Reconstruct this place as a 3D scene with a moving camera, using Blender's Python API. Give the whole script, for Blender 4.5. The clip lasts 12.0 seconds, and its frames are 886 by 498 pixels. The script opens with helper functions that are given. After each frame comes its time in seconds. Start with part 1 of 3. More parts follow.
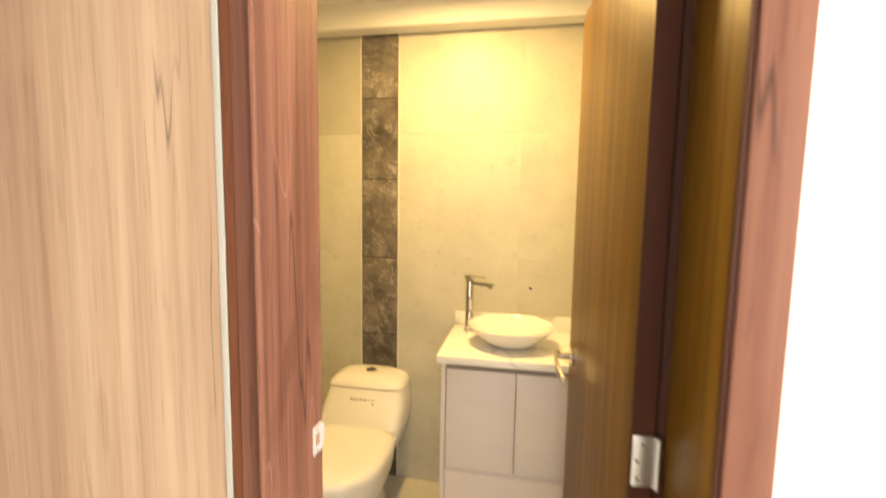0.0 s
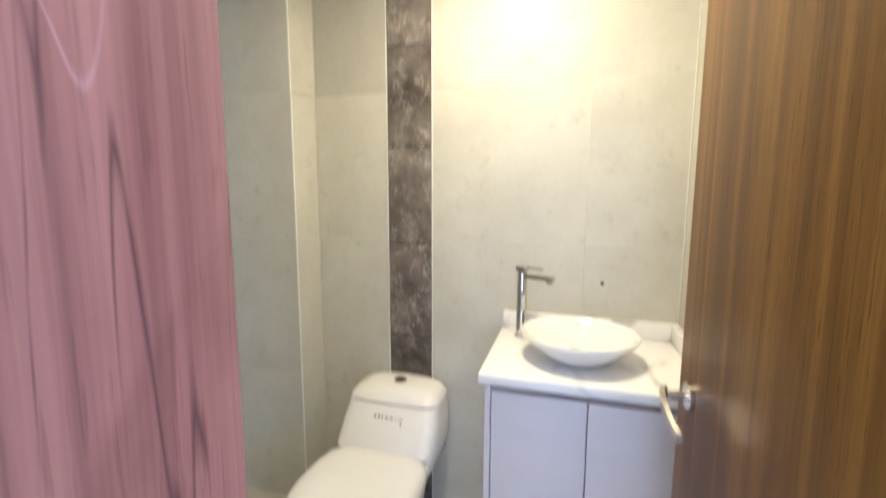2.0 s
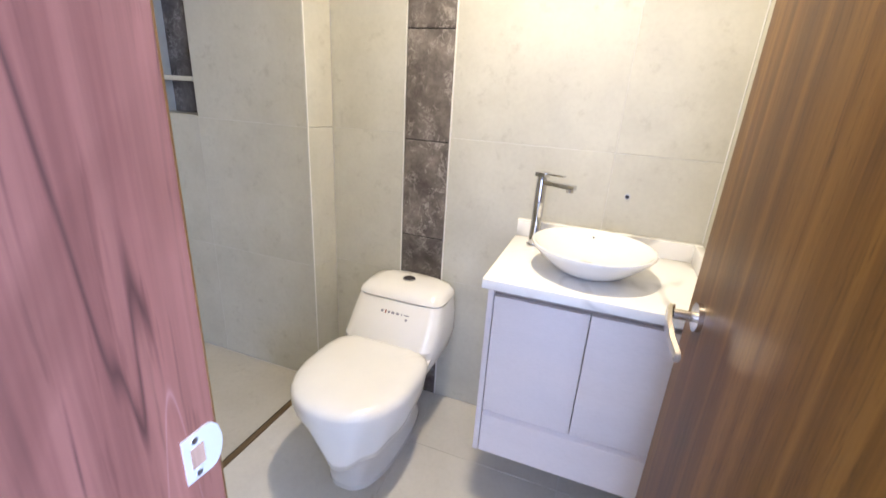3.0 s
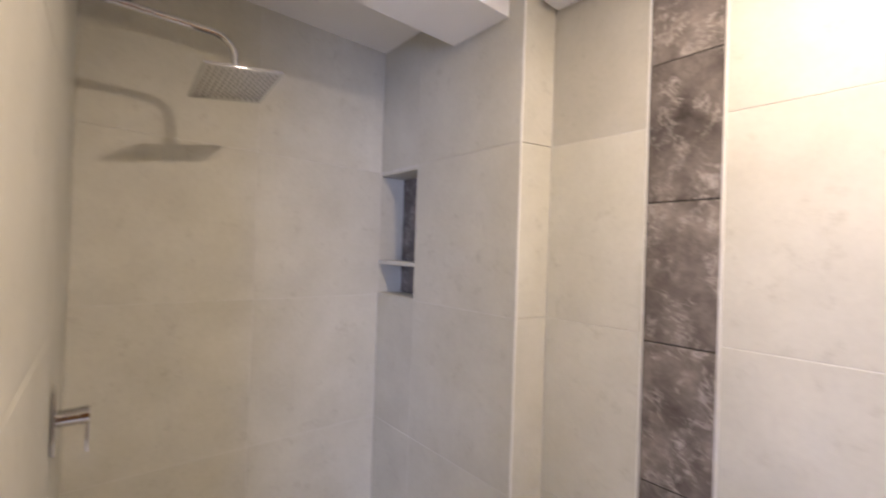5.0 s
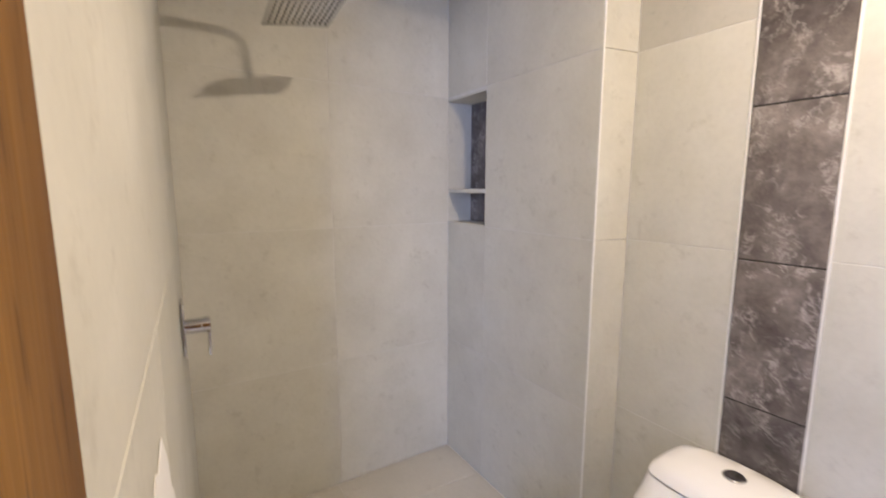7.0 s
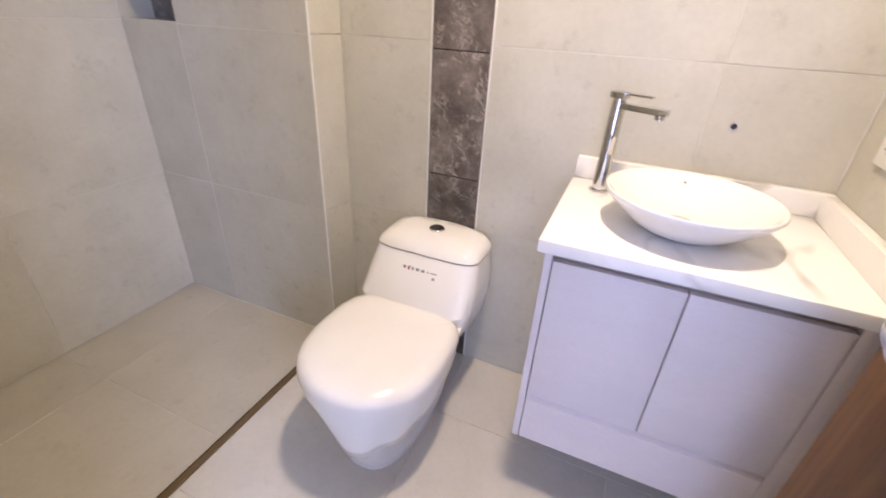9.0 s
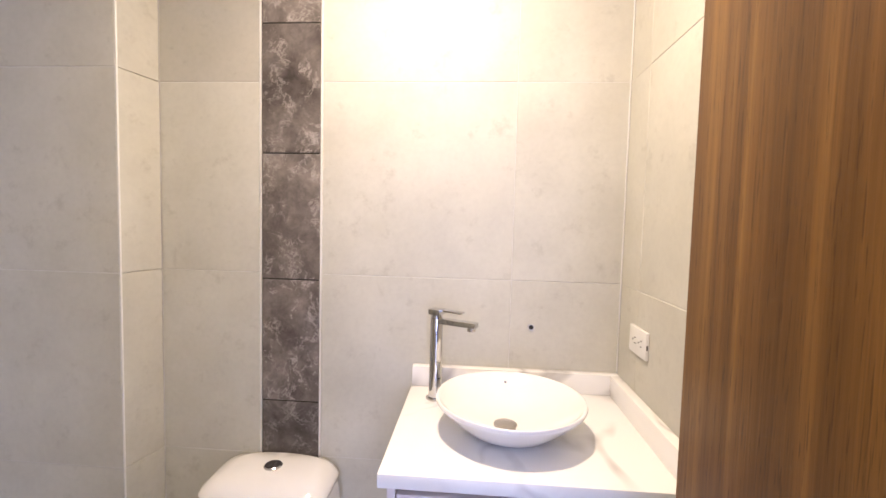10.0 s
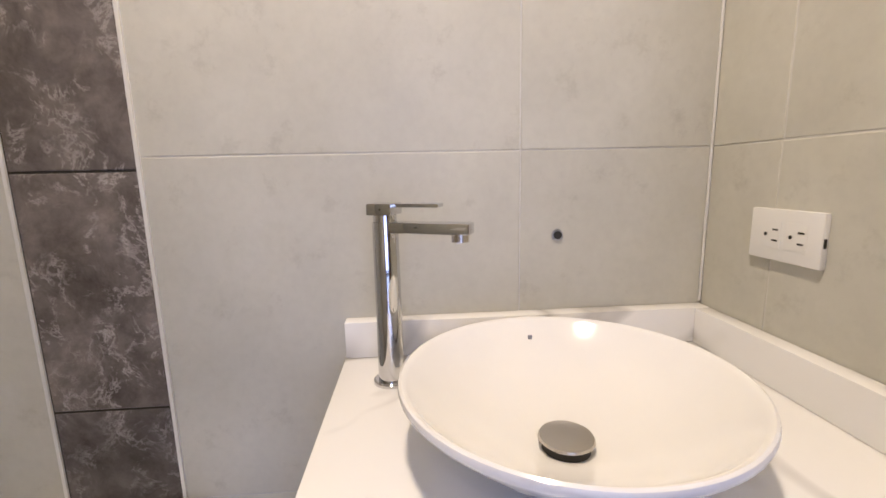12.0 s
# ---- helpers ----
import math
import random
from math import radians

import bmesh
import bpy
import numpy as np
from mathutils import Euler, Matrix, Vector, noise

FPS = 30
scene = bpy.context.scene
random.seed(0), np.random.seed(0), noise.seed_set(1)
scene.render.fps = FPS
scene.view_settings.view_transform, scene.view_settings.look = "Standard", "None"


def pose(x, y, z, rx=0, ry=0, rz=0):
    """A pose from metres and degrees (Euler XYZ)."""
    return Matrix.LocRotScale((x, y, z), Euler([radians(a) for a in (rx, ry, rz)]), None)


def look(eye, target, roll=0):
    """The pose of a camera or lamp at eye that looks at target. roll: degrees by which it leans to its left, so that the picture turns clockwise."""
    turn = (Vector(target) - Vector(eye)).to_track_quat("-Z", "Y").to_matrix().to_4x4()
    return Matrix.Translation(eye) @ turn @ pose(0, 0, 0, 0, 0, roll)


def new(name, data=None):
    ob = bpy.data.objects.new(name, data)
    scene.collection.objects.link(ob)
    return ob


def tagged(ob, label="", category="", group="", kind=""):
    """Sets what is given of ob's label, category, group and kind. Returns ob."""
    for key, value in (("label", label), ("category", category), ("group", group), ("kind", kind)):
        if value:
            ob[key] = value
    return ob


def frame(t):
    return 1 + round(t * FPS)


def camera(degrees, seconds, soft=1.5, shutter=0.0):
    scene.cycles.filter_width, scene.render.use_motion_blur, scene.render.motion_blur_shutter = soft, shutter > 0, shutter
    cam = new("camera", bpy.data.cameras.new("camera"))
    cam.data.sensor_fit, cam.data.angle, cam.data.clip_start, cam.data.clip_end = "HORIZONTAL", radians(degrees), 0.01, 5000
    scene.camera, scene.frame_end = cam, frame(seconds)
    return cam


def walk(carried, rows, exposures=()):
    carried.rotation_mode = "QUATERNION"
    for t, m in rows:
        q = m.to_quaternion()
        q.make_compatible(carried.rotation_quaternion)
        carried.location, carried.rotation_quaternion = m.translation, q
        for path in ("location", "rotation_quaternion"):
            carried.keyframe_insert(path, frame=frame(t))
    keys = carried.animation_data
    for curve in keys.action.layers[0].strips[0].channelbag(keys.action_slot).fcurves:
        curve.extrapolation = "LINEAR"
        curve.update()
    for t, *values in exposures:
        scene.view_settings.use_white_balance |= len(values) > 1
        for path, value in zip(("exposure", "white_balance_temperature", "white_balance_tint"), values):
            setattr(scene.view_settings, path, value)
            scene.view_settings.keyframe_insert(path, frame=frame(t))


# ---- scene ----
cam = camera(92.3, 12.0, shutter=0.4)
PATH = [
    (0, (0.802, -2.091, 1.438), (0.45, -0.131, 1.248), 0.9),
    (0.5, (0.761, -1.943, 1.498), (0.218, -0.023, 1.639), 0.5),
    (1, (0.727, -1.806, 1.585), (0.196, 0.082, 1.979), 0.0),
    (1.5, (0.766, -1.71, 1.513), (0.204, 0.168, 1.911), -1.0),
    (2, (0.739, -1.673, 1.383), (0.172, 0.228, 1.133), 0.1),
    (2.5, (0.756, -1.634, 1.324), (0.18, 0.175, 0.697), 1.9),
    (2.7, (0.768, -1.625, 1.334), (0.168, 0.145, 0.621), 2.5),
    (4.3, (0.664, -1.392, 1.375), (-0.338, 0.335, 1.245), 3.5),
    (4.5, (0.637, -1.353, 1.386), (-0.514, 0.279, 1.279), 3.3),
    (5, (0.571, -1.254, 1.418), (-0.959, 0.034, 1.432), 1.9),
    (5.5, (0.56, -1.269, 1.489), (-1.181, -0.313, 1.724), 0.2),
    (6, (0.56, -1.27, 1.465), (-1.215, -0.387, 1.731), 0.1),
    (6.5, (0.555, -1.264, 1.421), (-1.24, -0.385, 1.482), -0.0),
    (7, (0.546, -1.293, 1.368), (-1.132, -0.240, 1.087), 0.1),
    (7.3, (0.555, -1.289, 1.337), (-0.981, -0.057, 0.985), 1.1),
    (7.5, (0.561, -1.295, 1.328), (-0.843, 0.073, 0.943), 1.4),
    (7.7, (0.574, -1.293, 1.326), (-0.696, 0.196, 0.914), 1.7),
    (9.3, (0.63, -1.331, 1.264), (0.133, 0.331, 0.269), 3.0),
    (9.5, (0.64, -1.315, 1.304), (0.274, 0.503, 0.557), 3.2),
    (9.7, (0.651, -1.311, 1.334), (0.416, 0.637, 0.948), 2.7),
    (10, (0.679, -1.32, 1.371), (0.535, 0.671, 1.251), 1.4),
    (10.5, (0.659, -1.29, 1.368), (0.571, 0.703, 1.225), 0.7),
    (11, (0.646, -1.081, 1.318), (0.569, 0.912, 1.159), -1.2),
    (11.5, (0.629, -0.805, 1.205), (0.709, 1.175, 0.933), -1.7),
    (12, (0.619, -0.708, 1.162), (0.751, 1.258, 0.821), -1.3),
]
walk(cam, [(t, look(eye, target, roll)) for t, eye, target, roll in PATH],
     [(0.0, -0.2, 11800, 12), (0.5, -0.45, 8200, 6), (1.0, -0.15, 6100, 8), (1.5, -0.22, 5600, 9), (2.0, -0.2, 5350, 14),
      (2.5, 0.05, 5200, 18), (4.5, -0.2, 5500, 28), (5.0, -0.17, 5400, 31), (5.5, 0.05, 5200, 31), (6.5, 0.06, 5250, 29), (7.5, -0.08, 5350, 28),
      (9.5, -0.05, 5450, 31), (10.5, -0.22, 5350, 31), (11.0, -0.27, 5300, 29), (11.5, -0.54, 5300, 28), (12.0, -0.60, 5300, 28)])

# ---- light ----
world = bpy.data.worlds.new("sky")
scene.world = world
world.use_nodes = True
sky = world.node_tree.nodes.new("ShaderNodeTexSky")
sky.sky_type, sky.sun_disc, sky.sun_elevation, sky.sun_rotation = 'NISHITA', False, radians(50), radians(120)
world.node_tree.links.new(sky.outputs[0], world.node_tree.nodes["Background"].inputs[0])
world.node_tree.nodes["Background"].inputs[1].default_value = 0.1


def lamp(name, kind, m, power, colour, **sizes):
    data = bpy.data.lights.new(name, kind)
    data.energy, data.color = power, colour
    if kind == 'AREA':
        data.shape, data.size = sizes["shape"], sizes["size"]
        if "size_y" in sizes:
            data.size_y = sizes["size_y"]
        data.spread = radians(sizes.get("spread", 180))
    ob = new(name, data)
    ob.matrix_world = m
    return ob


LIGHT = Vector((0.51, -0.60, 2.39))
lamp("downlight_lamp", 'AREA', look(LIGHT - Vector((0, 0, 0.022)), LIGHT - Vector((0, 0, 1))), 27, (1.0, 0.78, 0.41), shape='DISK', size=0.12, spread=180)
lamp("window_daylight", 'AREA', look((2.64, -2.50, 1.5), (0.0, -1.70, 1.2)), 190, (0.66, 0.79, 1.0), shape='RECTANGLE', size=1.1, size_y=1.2)
lamp("glazing_daylight", 'AREA', look((0.95, -4.42, 1.35), (0.85, 0.0, 1.0)), 52, (0.75, 0.82, 1.0), shape='RECTANGLE', size=1.9, size_y=1.9)


# ---- materials ----
def material(name, rough=0.5, metal=0.0):
    m = bpy.data.materials.new(name)
    m.use_nodes = True
    t = m.node_tree
    b = t.nodes["Principled BSDF"]
    b.inputs["Roughness"].default_value, b.inputs["Metallic"].default_value = rough, metal
    return m, t, b


def node(t, kind, **values):
    n = t.nodes.new(kind)
    for key, value in values.items():
        n.inputs[key].default_value = value
    return n


def coords(t, scale=(1, 1, 1), rand=True):
    """Object coordinates in metres, shifted at random from piece to piece."""
    c = t.nodes.new("ShaderNodeTexCoord")
    mp = t.nodes.new("ShaderNodeMapping")
    mp.inputs["Scale"].default_value = scale
    t.links.new(c.outputs["Object"], mp.inputs["Vector"])
    if rand:
        o = t.nodes.new("ShaderNodeObjectInfo")
        mul = t.nodes.new("ShaderNodeVectorMath")
        mul.operation = 'SCALE'
        mul.inputs[0].default_value = (7.3, 3.1, 5.7)
        t.links.new(o.outputs["Random"], mul.inputs["Scale"])
        t.links.new(mul.outputs[0], mp.inputs["Location"])
    return mp.outputs[0]


def ramp(t, fac, stops):
    r = t.nodes.new("ShaderNodeValToRGB")
    e = r.color_ramp.elements
    while len(e) < len(stops):
        e.new(0.5)
    for el, (p, c) in zip(e, stops):
        el.position, el.color = p, (*c, 1)
    t.links.new(fac, r.inputs[0])
    return r.outputs[0]


def mix(t, kind, fac, a, b):
    n = t.nodes.new("ShaderNodeMix")
    n.data_type, n.blend_type = 'RGBA', kind
    for socket, v in ((n.inputs[0], fac), (n.inputs[6], a), (n.inputs[7], b)):
        if isinstance(v, (int, float)):
            socket.default_value = v
        elif isinstance(v, tuple):
            socket.default_value = (*v, 1)
        else:
            t.links.new(v, socket)
    return n.outputs[2]


def noise_tex(t, vec, scale, detail=4, rough=0.55, distortion=0.0):
    n = node(t, "ShaderNodeTexNoise", Scale=scale, Detail=detail, Roughness=rough, Distortion=distortion)
    t.links.new(vec, n.inputs["Vector"])
    return n.outputs[0]


def bump(t, b, height, strength, dist=0.002):
    n = node(t, "ShaderNodeBump", Strength=strength, Distance=dist)
    t.links.new(height, n.inputs["Height"])
    t.links.new(n.outputs[0], b.inputs["Normal"])


def mottled(name, a, c, scale=6.0, rough=0.5, relief=0.0, metal=0.0, spots=0.0, fine=60.0, stretch=(1, 1, 1)):
    """A surface with soft clouds, fine grain and, if asked, sparse darker flecks."""
    m, t, b = material(name, rough, metal)
    v = coords(t, stretch)
    col = ramp(t, noise_tex(t, v, scale, 6, 0.6), [(0.3, a), (0.7, c)])
    grain = noise_tex(t, v, fine, 3, 0.6)
    col = mix(t, 'MULTIPLY', 0.25, col, ramp(t, grain, [(0.3, (0.82, 0.82, 0.82)), (0.6, (1, 1, 1))]))
    if spots:
        fleck = noise_tex(t, v, scale * 3.5, 8, 0.72)
        col = mix(t, 'MULTIPLY', spots, col, ramp(t, fleck, [(0.30, (0.62, 0.60, 0.56)), (0.43, (1, 1, 1))]))
    t.links.new(col, b.inputs["Base Color"])
    rr = ramp(t, noise_tex(t, v, scale * 2, 4), [(0.3, (rough * 0.85,) * 3), (0.7, (min(1, rough * 1.15),) * 3)])
    t.links.new(rr, b.inputs["Roughness"])
    if relief:
        bump(t, b, grain, relief, 0.001)
    return m


def contour(t, height, width, colour):
    """Thin lines where a height passes its middle value."""
    d = t.nodes.new("ShaderNodeMath")
    d.operation = 'SUBTRACT'
    d.inputs[1].default_value = 0.5
    t.links.new(height, d.inputs[0])
    ab = t.nodes.new("ShaderNodeMath")
    ab.operation = 'ABSOLUTE'
    t.links.new(d.outputs[0], ab.inputs[0])
    return ramp(t, ab.outputs[0], [(0.0, colour), (width, (0, 0, 0))])


def wood(name, dark, mid, light, rough=0.4, across=26.0, along=0.9, pores=0.5, knots=0.0, relief=0.12, coat=0.0, axis='z', flow=0.6, veins=0.0, cracks=0.0):
    """Straight-grained wood with broad bands, fine fibres and short dark pores along z."""
    m, t, b = material(name, rough)
    order = {'z': (1, 1, along / across), 'x': (along / across, 1, 1)}[axis]
    v = coords(t, order)
    band = noise_tex(t, v, across * 0.45, 5, 0.62, flow)
    col = ramp(t, band, [(0.28, dark), (0.5, mid), (0.72, light)])
    fibre = noise_tex(t, v, across * 5, 4, 0.65, 0.2)
    col = mix(t, 'MULTIPLY', 0.55, col, ramp(t, fibre, [(0.32, (0.66, 0.62, 0.58)), (0.62, (1.06, 1.05, 1.04))]))
    pore = noise_tex(t, coords(t, tuple(s * (2.5 if s < 1 else 1) for s in order)), across * 9, 2, 0.5)
    col = mix(t, 'MULTIPLY', pores, col, ramp(t, pore, [(0.32, (0.42, 0.36, 0.32)), (0.40, (1, 1, 1))]))
    if knots:
        k = noise_tex(t, coords(t, (1, 1, 0.3)), 5.0, 3, 0.5, 1.2)
        col = mix(t, 'MULTIPLY', knots, col, ramp(t, k, [(0.27, (0.45, 0.36, 0.30)), (0.36, (1, 1, 1))]))
    if veins:
        # pale figure lines that rise into narrow arches
        figure = noise_tex(t, coords(t, (1, 1, 0.09)), 14.0, 1, 0.3, 0.0)
        col = mix(t, 'SCREEN', veins, col, contour(t, figure, 0.005, (0.30, 0.21, 0.20)))
        col = mix(t, 'MULTIPLY', 0.7, col, ramp(t, figure, [(0.35, (0.70, 0.62, 0.62)), (0.6, (1.08, 1.06, 1.06))]))
    if cracks:
        # thin, dark, broken lines along the grain
        line = contour(t, noise_tex(t, coords(t, (1, 1, 0.045)), 10.0, 3, 0.5, 0.2), 0.007, (1, 1, 1))
        where = ramp(t, noise_tex(t, coords(t, (1, 1, 0.4)), 6.0, 3), [(0.52, (0, 0, 0)), (0.60, (1, 1, 1))])
        col = mix(t, 'MIX', mix(t, 'MULTIPLY', 1.0, mix(t, 'MULTIPLY', 1.0, line, where), (cracks,) * 3), col, tuple(0.45 * c for c in dark))
    t.links.new(col, b.inputs["Base Color"])
    b.inputs["Specular IOR Level"].default_value = 0.22
    b.inputs["Coat Weight"].default_value, b.inputs["Coat Roughness"].default_value = coat, 0.18
    bump(t, b, fibre, relief, 0.001)
    return m


def stone(name):
    """Dark brown-grey glazed tile with cloudy fields and pale crackled veins."""
    m, t, b = material(name, 0.32)
    v = coords(t)
    cloud = noise_tex(t, v, 8.0, 10, 0.70, 0.25)
    col = ramp(t, cloud, [(0.34, (0.068, 0.058, 0.054)), (0.45, (0.125, 0.110, 0.102)), (0.56, (0.180, 0.161, 0.149)), (0.70, (0.26, 0.235, 0.217))])
    for scale, width, low, high, light in ((6.0, 0.018, 0.48, 0.56, 0.48), (17.0, 0.034, 0.50, 0.58, 0.42)):
        vein = contour(t, noise_tex(t, v, scale, 8, 0.70, 0.5), width, (0.95, 0.95, 0.95))
        where = ramp(t, noise_tex(t, v, scale * 0.55, 5, 0.6, 0.5), [(low, (0, 0, 0)), (high, (0.85, 0.85, 0.85))])
        col = mix(t, 'MIX', mix(t, 'MULTIPLY', 1.0, vein, where), col, (light, light * 0.95, light * 0.9))
    slab = noise_tex(t, v, 6.5, 7, 0.62, 1.4)
    col = mix(t, 'MULTIPLY', 1.0, col, ramp(t, slab, [(0.42, (0.84, 0.83, 0.84)), (0.46, (1.0, 0.99, 0.98)), (0.54, (1.03, 1.02, 1.01)), (0.58, (1.18, 1.17, 1.15))]))
    shade = t.nodes.new("ShaderNodeObjectInfo")
    col = mix(t, 'MULTIPLY', 1.0, col, ramp(t, shade.outputs["Random"], [(0.0, (0.68, 0.67, 0.68)), (1.0, (1.22, 1.20, 1.17))]))
    col = mix(t, 'MULTIPLY', 0.4, col, ramp(t, noise_tex(t, v, 55, 6, 0.7), [(0.3, (0.55, 0.55, 0.55)), (0.62, (1.1, 1.1, 1.1))]))
    t.links.new(col, b.inputs["Base Color"])
    bump(t, b, cloud, 0.25, 0.003)
    return m


def marble(name):
    """White quartz with a few thin grey veins."""
    m, t, b = material(name, 0.16)
    v = coords(t, rand=False)
    n = noise_tex(t, v, 1.5, 3, 0.5, 1.2)
    vein = mix(t, 'MIX', contour(t, n, 0.022, (1, 1, 1)), (0.86, 0.855, 0.84), (0.50, 0.49, 0.48))
    patch = ramp(t, noise_tex(t, v, 3.3, 3), [(0.50, (0, 0, 0)), (0.64, (0.9, 0.9, 0.9))])
    col = mix(t, 'MIX', patch, (0.86, 0.855, 0.84), vein)
    t.links.new(col, b.inputs["Base Color"])
    return m


def plain(name, colour, rough=0.4, metal=0.0, coat=0.0):
    m, t, b = material(name, rough, metal)
    v = coords(t)
    col = mix(t, 'MULTIPLY', 0.10, colour, ramp(t, noise_tex(t, v, 14, 5), [(0.3, (0.75, 0.75, 0.75)), (0.7, (1, 1, 1))]))
    t.links.new(col, b.inputs["Base Color"])
    b.inputs["Coat Weight"].default_value = coat
    return m


TILE = mottled("pale_tile", (0.505, 0.492, 0.424), (0.602, 0.590, 0.520), 4.0, 0.50, 0.06, spots=0.40)
TILE_GREY = mottled("grey_tile", (0.42, 0.405, 0.35), (0.475, 0.46, 0.40), 5.0, 0.56, 0.05, spots=0.36)
FLOOR_TILE = mottled("floor_tile", (0.56, 0.54, 0.49), (0.63, 0.61, 0.56), 4.0, 0.32, 0.04, spots=0.2)
SHOWER_TILE = mottled("shower_floor_tile", (0.46, 0.435, 0.37), (0.53, 0.505, 0.44), 4.0, 0.40, 0.06, spots=0.3)
GROUT = mottled("grout", (0.58, 0.57, 0.54), (0.66, 0.65, 0.62), 30, 0.85, 0.2)
STONE = stone("dark_stone_tile")
PAINT = mottled("white_paint", (0.80, 0.795, 0.785), (0.84, 0.835, 0.825), 3.0, 0.75, 0.10, fine=180)
DOOR_WOOD = wood("door_veneer", (0.062, 0.026, 0.003), (0.135, 0.063, 0.009), (0.225, 0.116, 0.020), 0.42, 50, 0.9, 0.7, relief=0.2, flow=0.7)
EDGE_WOOD = wood("red_door_edge", (0.028, 0.006, 0.003), (0.048, 0.011, 0.005), (0.072, 0.019, 0.009), 0.5, 40, 1.0, 0.3)
JAMB_WOOD = wood("red_cedar", (0.075, 0.027, 0.019), (0.170, 0.070, 0.049), (0.255, 0.118, 0.084), 0.75, 16, 0.35, 0.35, knots=0.4, coat=0.0, flow=1.0, veins=0.22, cracks=0.8)
CASING_WOOD = wood("dark_cedar", (0.055, 0.014, 0.006), (0.105, 0.030, 0.013), (0.16, 0.052, 0.025), 0.6, 24, 0.8, 0.4, coat=0.04)
OAK = wood("oak_laminate", (0.225, 0.132, 0.090), (0.318, 0.206, 0.145), (0.395, 0.276, 0.204), 0.6, 11, 0.3, 0.2, knots=0.45, flow=1.4, relief=0.3, cracks=0.75)
GREY_EDGE = plain("grey_edge_band", (0.30, 0.29, 0.27), 0.6)
CERAMIC = plain("white_ceramic", (0.82, 0.815, 0.80), 0.12, coat=0.1)
LACQUER = mottled("pale_lacquer", (0.70, 0.645, 0.645), (0.73, 0.675, 0.675), 4, 0.42, 0.04, stretch=(1, 1, 4))
# taupe paints the shade in recesses: finger rail groove, behind vent slats
SHADOW_RAIL = plain("shaded_taupe", (0.33, 0.29, 0.27), 0.5)
QUARTZ = marble("white_quartz")
CHROME = plain("chrome", (0.62, 0.62, 0.63), 0.06, 1.0)
NICKEL = plain("satin_nickel", (0.62, 0.58, 0.53), 0.24, 1.0)
STEEL = plain("brushed_steel", (0.55, 0.55, 0.55), 0.3, 1.0)
# strike plate steel, whitened to paint in the reflected sky
SKY_PLATE = plain("sky_bright_plate", (0.82, 0.83, 0.85), 0.38, 0.6)
DARK_STEEL = plain("dark_nozzle", (0.22, 0.21, 0.19), 0.5)
TRIM_METAL = plain("edge_trim_metal", (0.82, 0.81, 0.78), 0.3, 0.3)
BRONZE = plain("bronze_profile", (0.20, 0.14, 0.075), 0.4, 0.6)
PLASTIC = plain("white_plastic", (0.80, 0.795, 0.77), 0.3)
DARK = plain("dark_slot", (0.02, 0.018, 0.016), 0.7)
INK = plain("grey_print", (0.25, 0.25, 0.30), 0.6)
INK_RED = plain("red_print", (0.30, 0.13, 0.12), 0.6)
FILM = plain("milky_film", (0.84, 0.84, 0.83), 0.22, coat=0.3)
PAPER = plain("white_paper", (0.84, 0.83, 0.80), 0.6)
GLOW, glow_t, glow_b = material("lit_diffuser", 0.5)
glow_b.inputs["Base Color"].default_value = (0.9, 0.88, 0.8, 1)
glow_b.inputs["Emission Color"].default_value = (1.0, 0.80, 0.52, 1)
glow_b.inputs["Emission Strength"].default_value = 40
GLASS, glass_t, glass_b = material("window_glass", 0.02)
glass_b.inputs["Transmission Weight"].default_value = 1.0


# ---- mesh helpers ----
def mesh_of(bm, mat, smooth=True):
    bmesh.ops.recalc_face_normals(bm, faces=bm.faces)
    me = bpy.data.meshes.new("mesh")
    bm.to_mesh(me)
    bm.free()
    me.materials.append(mat)
    if smooth:
        me.set_sharp_from_angle(angle=radians(35))
        for p in me.polygons:
            p.use_smooth = True
    return me


def part(name, bm, mat, parent=None, label="", smooth=True):
    ob = new(name, mesh_of(bm, mat, smooth))
    ob.data.name = name
    if parent:
        ob.parent = parent
    if label:
        tagged(ob, label)
    return ob


def thing(name, label, category, group="", at=(0, 0, 0)):
    ob = new(name)
    ob.empty_display_size = 0.05
    ob.location = at
    return tagged(ob, label, category, group)


def box(x0, x1, y0, y1, z0, z1, bevel=0.0, segs=2, bm=None):
    one = bmesh.new()
    bmesh.ops.create_cube(one, size=1, matrix=Matrix.Translation(((x0 + x1) / 2, (y0 + y1) / 2, (z0 + z1) / 2)) @ Matrix.Diagonal((abs(x1 - x0), abs(y1 - y0), abs(z1 - z0), 1)))
    if bevel:
        bmesh.ops.bevel(one, geom=one.edges[:], offset=bevel, segments=segs, affect='EDGES', profile=0.6)
    return join(bm, one)


def join(bm, one):
    if bm is None:
        return one
    me = bpy.data.meshes.new("t")
    one.to_mesh(me)
    one.free()
    bm.from_mesh(me)
    bpy.data.meshes.remove(me)
    return bm


def rings_mesh(rings, cap=True, bm=None):
    """Skin over closed rings of equal count."""
    b = bmesh.new()
    vs = [[b.verts.new(p) for p in r] for r in rings]
    n = len(rings[0])
    for a, c in zip(vs, vs[1:]):
        for i in range(n):
            b.faces.new((a[i], a[(i + 1) % n], c[(i + 1) % n], c[i]))
    if cap:
        b.faces.new(vs[0])
        b.faces.new(vs[-1])
    return join(bm, b)


